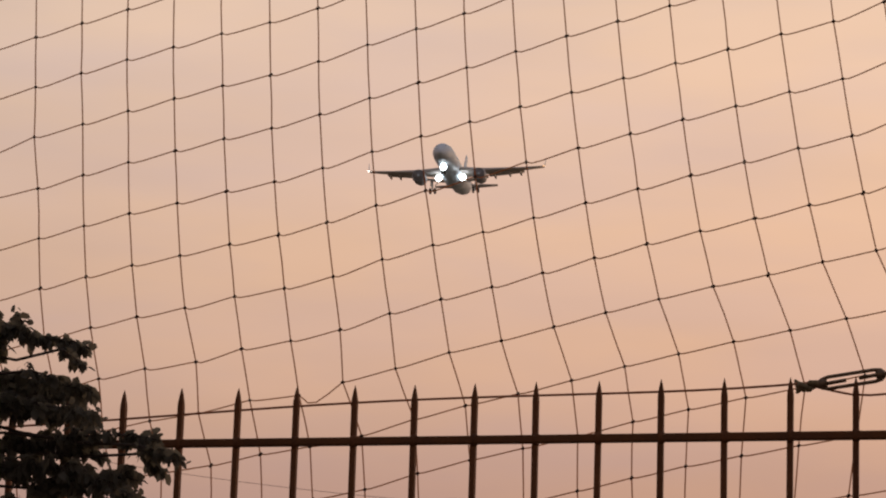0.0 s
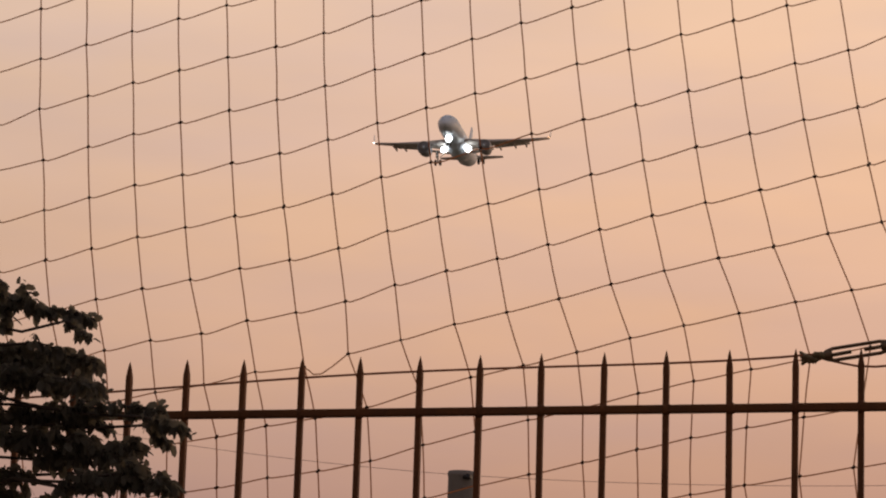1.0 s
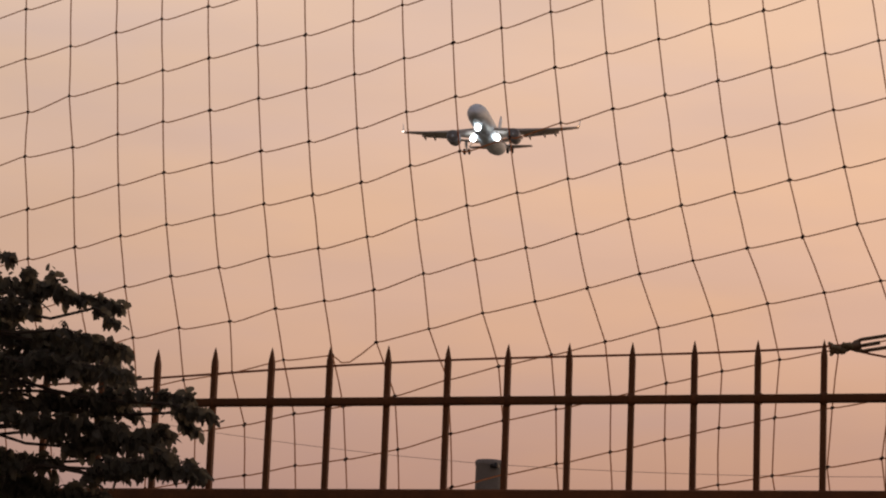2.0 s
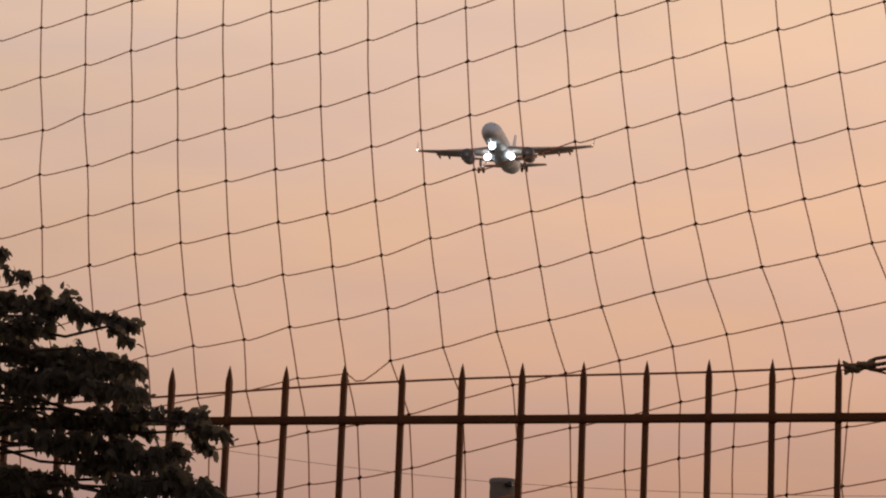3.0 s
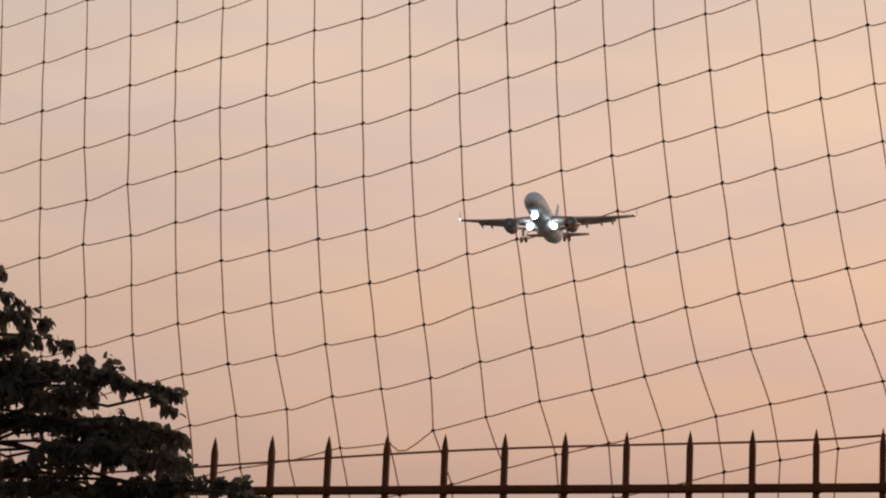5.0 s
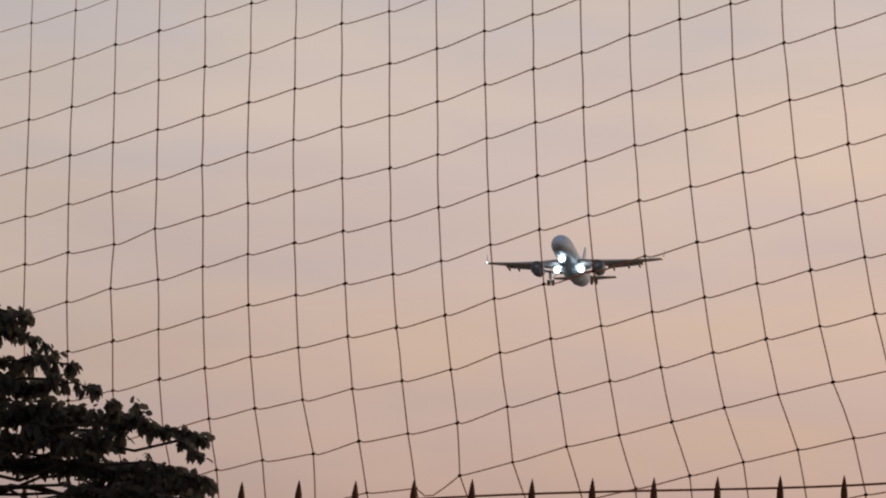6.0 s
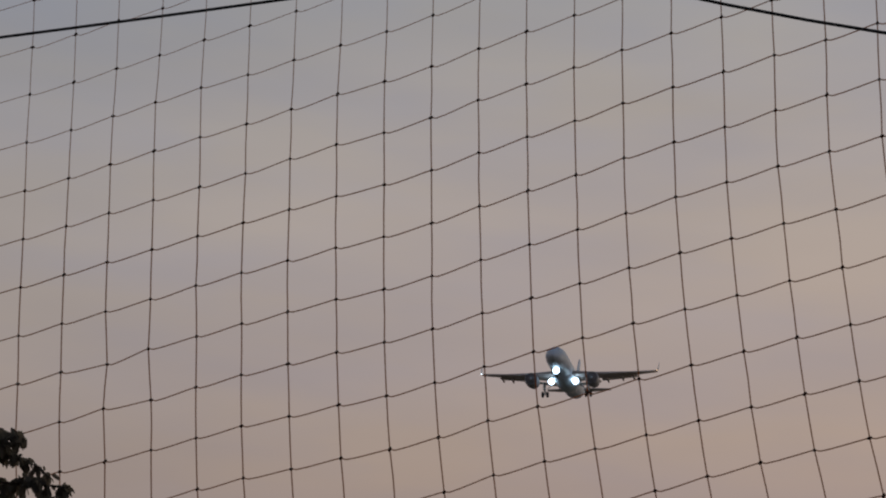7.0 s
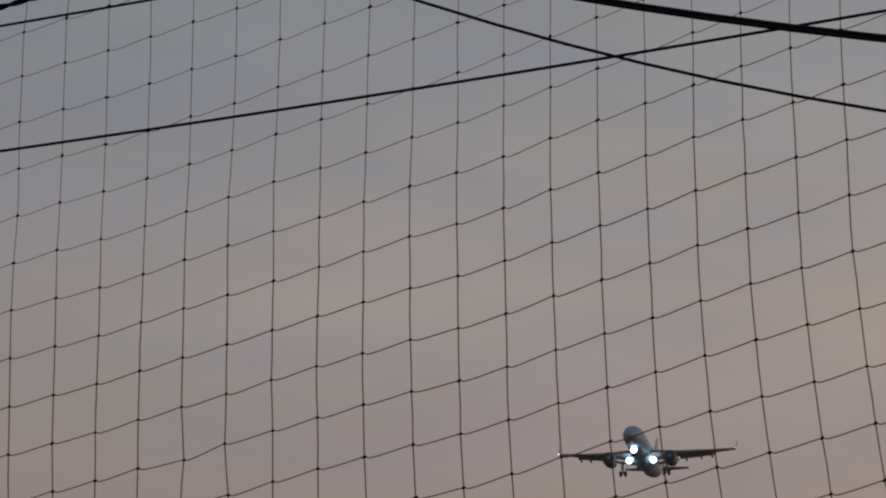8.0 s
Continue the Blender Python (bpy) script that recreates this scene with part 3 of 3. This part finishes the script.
# ---- airliner on approach ----
plane_m = Matrix(((-0.9882, 0.1507, -0.0277, -149.452), (-0.1509, -0.9885, 0.0049, 480.419), (-0.0266, 0.0090, 0.9996, 122.929), (0, 0, 0, 1)))
plane = tagged(empty("airliner", plane_m), "grey twin-engine airliner landing with its lamps lit", "airplane")
FUS = [(18.0, 0.10, -0.75), (17.8, 0.45, -0.72), (17.2, 0.95, -0.6), (16.2, 1.42, -0.38), (14.8, 1.78, -0.15), (13.0, 1.95, -0.02), (11.0, 1.975, 0), (4.0, 1.975, 0), (-4.0, 1.975, 0), (-8.0, 1.97, 0.0), (-11.0, 1.9, 0.08), (-14.0, 1.62, 0.38), (-16.5, 1.18, 0.76), (-18.5, 0.74, 1.05), (-19.8, 0.26, 1.3)]
body = part("fuselage", lathe(FUS, 32), SKIN, plane)
bulge = lathe([(7.0, 0.2, -1.35), (6.0, 1.3, -1.25), (3.5, 1.85, -1.05), (-3.0, 1.9, -1.05), (-5.5, 1.4, -1.15), (-7.0, 0.3, -1.35)], 24)
part("belly_fairing", ([Vector((p.x * 1.12, p.y, p.z * 0.9)) for p in bulge[0]], bulge[1]), SKIN, body)
for s in (-1, 1):
    part("cockpit_window", box(0.12 if s > 0 else -0.95, 0.95 if s > 0 else -0.12, 15.5, 16.2, 0.70, 0.86, 0.03), DARK, body)
for s in (1, -1):
    up = (0, 0, 1)
    wing = part("wing", foil([((1.5 * s, 5.2, -0.85), 7.6, 0.95, up), ((6.3 * s, 2.6, -0.40), 4.2, 0.62, up), ((12.0 * s, -0.55, 0.45), 2.75, 0.36, up), ((16.9 * s, -3.2, 1.35), 1.6, 0.2, up)]), WING, plane)
    part("winglet", foil([((16.85 * s, -3.25, 1.35), 1.55, 0.16, (s, 0, 0)), ((17.1 * s, -3.8, 2.0), 1.1, 0.1, (s, 0, 0)), ((17.22 * s, -4.7, 3.35), 0.5, 0.05, (s, 0, 0))]), SKIN, wing)
    part("inner_flap", foil([((2.2 * s, -2.0, -1.25), 1.9, 0.22, (0, 0.45, 0.9)), ((6.4 * s, -1.6, -0.78), 1.5, 0.2, (0, 0.45, 0.9))]), WING, wing)
    part("outer_flap", foil([((6.7 * s, -1.2, -0.48), 2.1, 0.5, (0, 0.5, 0.87)), ((13.2 * s, -2.8, 0.42), 1.7, 0.4, (0, 0.5, 0.87))]), WING, wing)
    part("slat", foil([((7.0 * s, 2.75, -0.55), 0.75, 0.3, up), ((16.4 * s, -2.5, 1.1), 0.5, 0.18, up)]), WING, wing)
    for px, py, pz in ((7.9, -1.2, -0.9), (10.6, -2.1, -0.36), (12.6, -2.9, 0.0)):
        g = lathe([(1.6, 0.03, 0.1), (1.0, 0.2, 0.03), (-0.6, 0.22, -0.08), (-1.5, 0.05, -0.2)], 8)
        part("flap_fairing", ([q + Vector((px * s, py, pz)) for q in g[0]], g[1]), WING, wing)
    eng = lathe([(3.1, 0.98, 0), (3.25, 1.06, 0), (3.1, 1.14, 0), (2.2, 1.27, 0), (0.4, 1.25, 0), (-1.0, 1.02, 0), (-1.15, 0.9, 0)], 28)
    move = Vector((5.75 * s, 3.6, -2.28))
    nac = part("engine", ([q + move for q in eng[0]], eng[1][:-2]), COWL, plane)
    fan = lathe([(3.14, 1.0, 0), (3.06, 1.0, 0)], 24)
    part("fan_face", ([q + move for q in fan[0]], fan[1]), STRUT, nac)
    spin = lathe([(3.4, 0.04, 0), (3.2, 0.2, 0), (2.95, 0.32, 0)], 12)
    part("spinner", ([q + move for q in spin[0]], spin[1]), SKIN, nac)
    core = lathe([(-0.9, 0.72, 0), (-1.9, 0.5, 0), (-2.0, 0.3, 0), (-2.7, 0.05, 0)], 20)
    part("exhaust", ([q + move for q in core[0]], core[1]), STRUT, nac)
    part("pylon", foil([((5.75 * s, 5.6, -1.1), 5.6, 0.4, (1, 0, 0)), ((5.75 * s, 4.8, -0.65), 5.4, 0.36, (1, 0, 0))]), SKIN, nac)
    stab = part("tailplane", foil([((0.5 * s, -14.4, 0.95), 3.6, 0.34, up), ((6.2 * s, -17.4, 1.55), 1.5, 0.14, up)]), WING, plane)
    gear = part("main_gear", join(tube([(4.15 * s, -0.6, -1.2), (4.15 * s, -0.9, -3.55)], [0.16, 0.13], 10), tube([(4.15 * s - 0.42, -0.9, -3.55), (4.15 * s + 0.42, -0.9, -3.55)], 0.1, 8), tube([(2.4 * s, -0.7, -1.4), (3.75 * s, -0.8, -2.6)], 0.07, 6)), STRUT, plane)
    for o in (-0.46, 0.46):
        w = lathe([(-0.2, 0.3, 0), (-0.2, 0.5, 0), (-0.12, 0.58, 0), (0.12, 0.58, 0), (0.2, 0.5, 0), (0.2, 0.3, 0)], 20, "x")
        part("wheel", ([q + Vector((4.15 * s + o, -0.9, -3.55)) for q in w[0]], w[1]), RUBBER, gear)
    part("gear_door", box(4.15 * s + 0.28 * s, 4.15 * s + 0.33 * s, -1.5, -0.3, -2.7, -1.3, 0.01), WING, gear)
    # lens far wider than a real one: its shape takes in the glare
    ln_v, ln_f = lathe([(0.0, 0.62, 0), (0.16, 0.56, 0), (0.27, 0.4, 0), (0.32, 0.1, 0)], 20)
    part("landing_lamp", ([q + Vector((2.3 * s, 3.6, -2.15)) for q in ln_v], ln_f), BEAM, plane, "bright white landing lamp")
part("fin", foil([((0, -11.6, 1.7), 6.2, 0.42, (1, 0, 0)), ((0, -13.2, 3.2), 4.9, 0.36, (1, 0, 0)), ((0, -17.6, 7.7), 2.2, 0.18, (1, 0, 0))]), SKIN, plane)
nose_gear = part("nose_gear", join(tube([(0, 12.7, -1.8), (0, 12.9, -3.5)], [0.11, 0.09], 10), tube([(-0.28, 12.9, -3.5), (0.28, 12.9, -3.5)], 0.06, 8)), STRUT, plane)
for o in (-0.26, 0.26):
    w = lathe([(-0.11, 0.2, 0), (-0.11, 0.33, 0), (0.11, 0.33, 0), (0.11, 0.2, 0)], 18, "x")
    part("wheel", ([q + Vector((o, 12.9, -3.5)) for q in w[0]], w[1]), RUBBER, nose_gear)
# nose lamp lens, likewise oversized to stand in for its glare
ln_v, ln_f = lathe([(0.0, 0.62, 0), (0.16, 0.56, 0), (0.27, 0.38, 0), (0.32, 0.1, 0)], 20)
part("landing_lamp", ([q + Vector((0, 13.1, -2.5)) for q in ln_v], ln_f), BEAM, nose_gear, "bright white nose lamp")
tipv, tipf = lathe([(-0.2, 0.04, 0), (-0.08, 0.11, 0), (0.08, 0.11, 0), (0.2, 0.04, 0)], 10)
part("navigation_light", ([q + Vector((-17.0, -3.1, 1.36)) for q in tipv], tipf), RED, plane, "small amber wing-tip light")
part("navigation_light", ([q + Vector((17.0, -3.1, 1.36)) for q in tipv], tipf), WHITE, plane, "small pale wing-tip light")
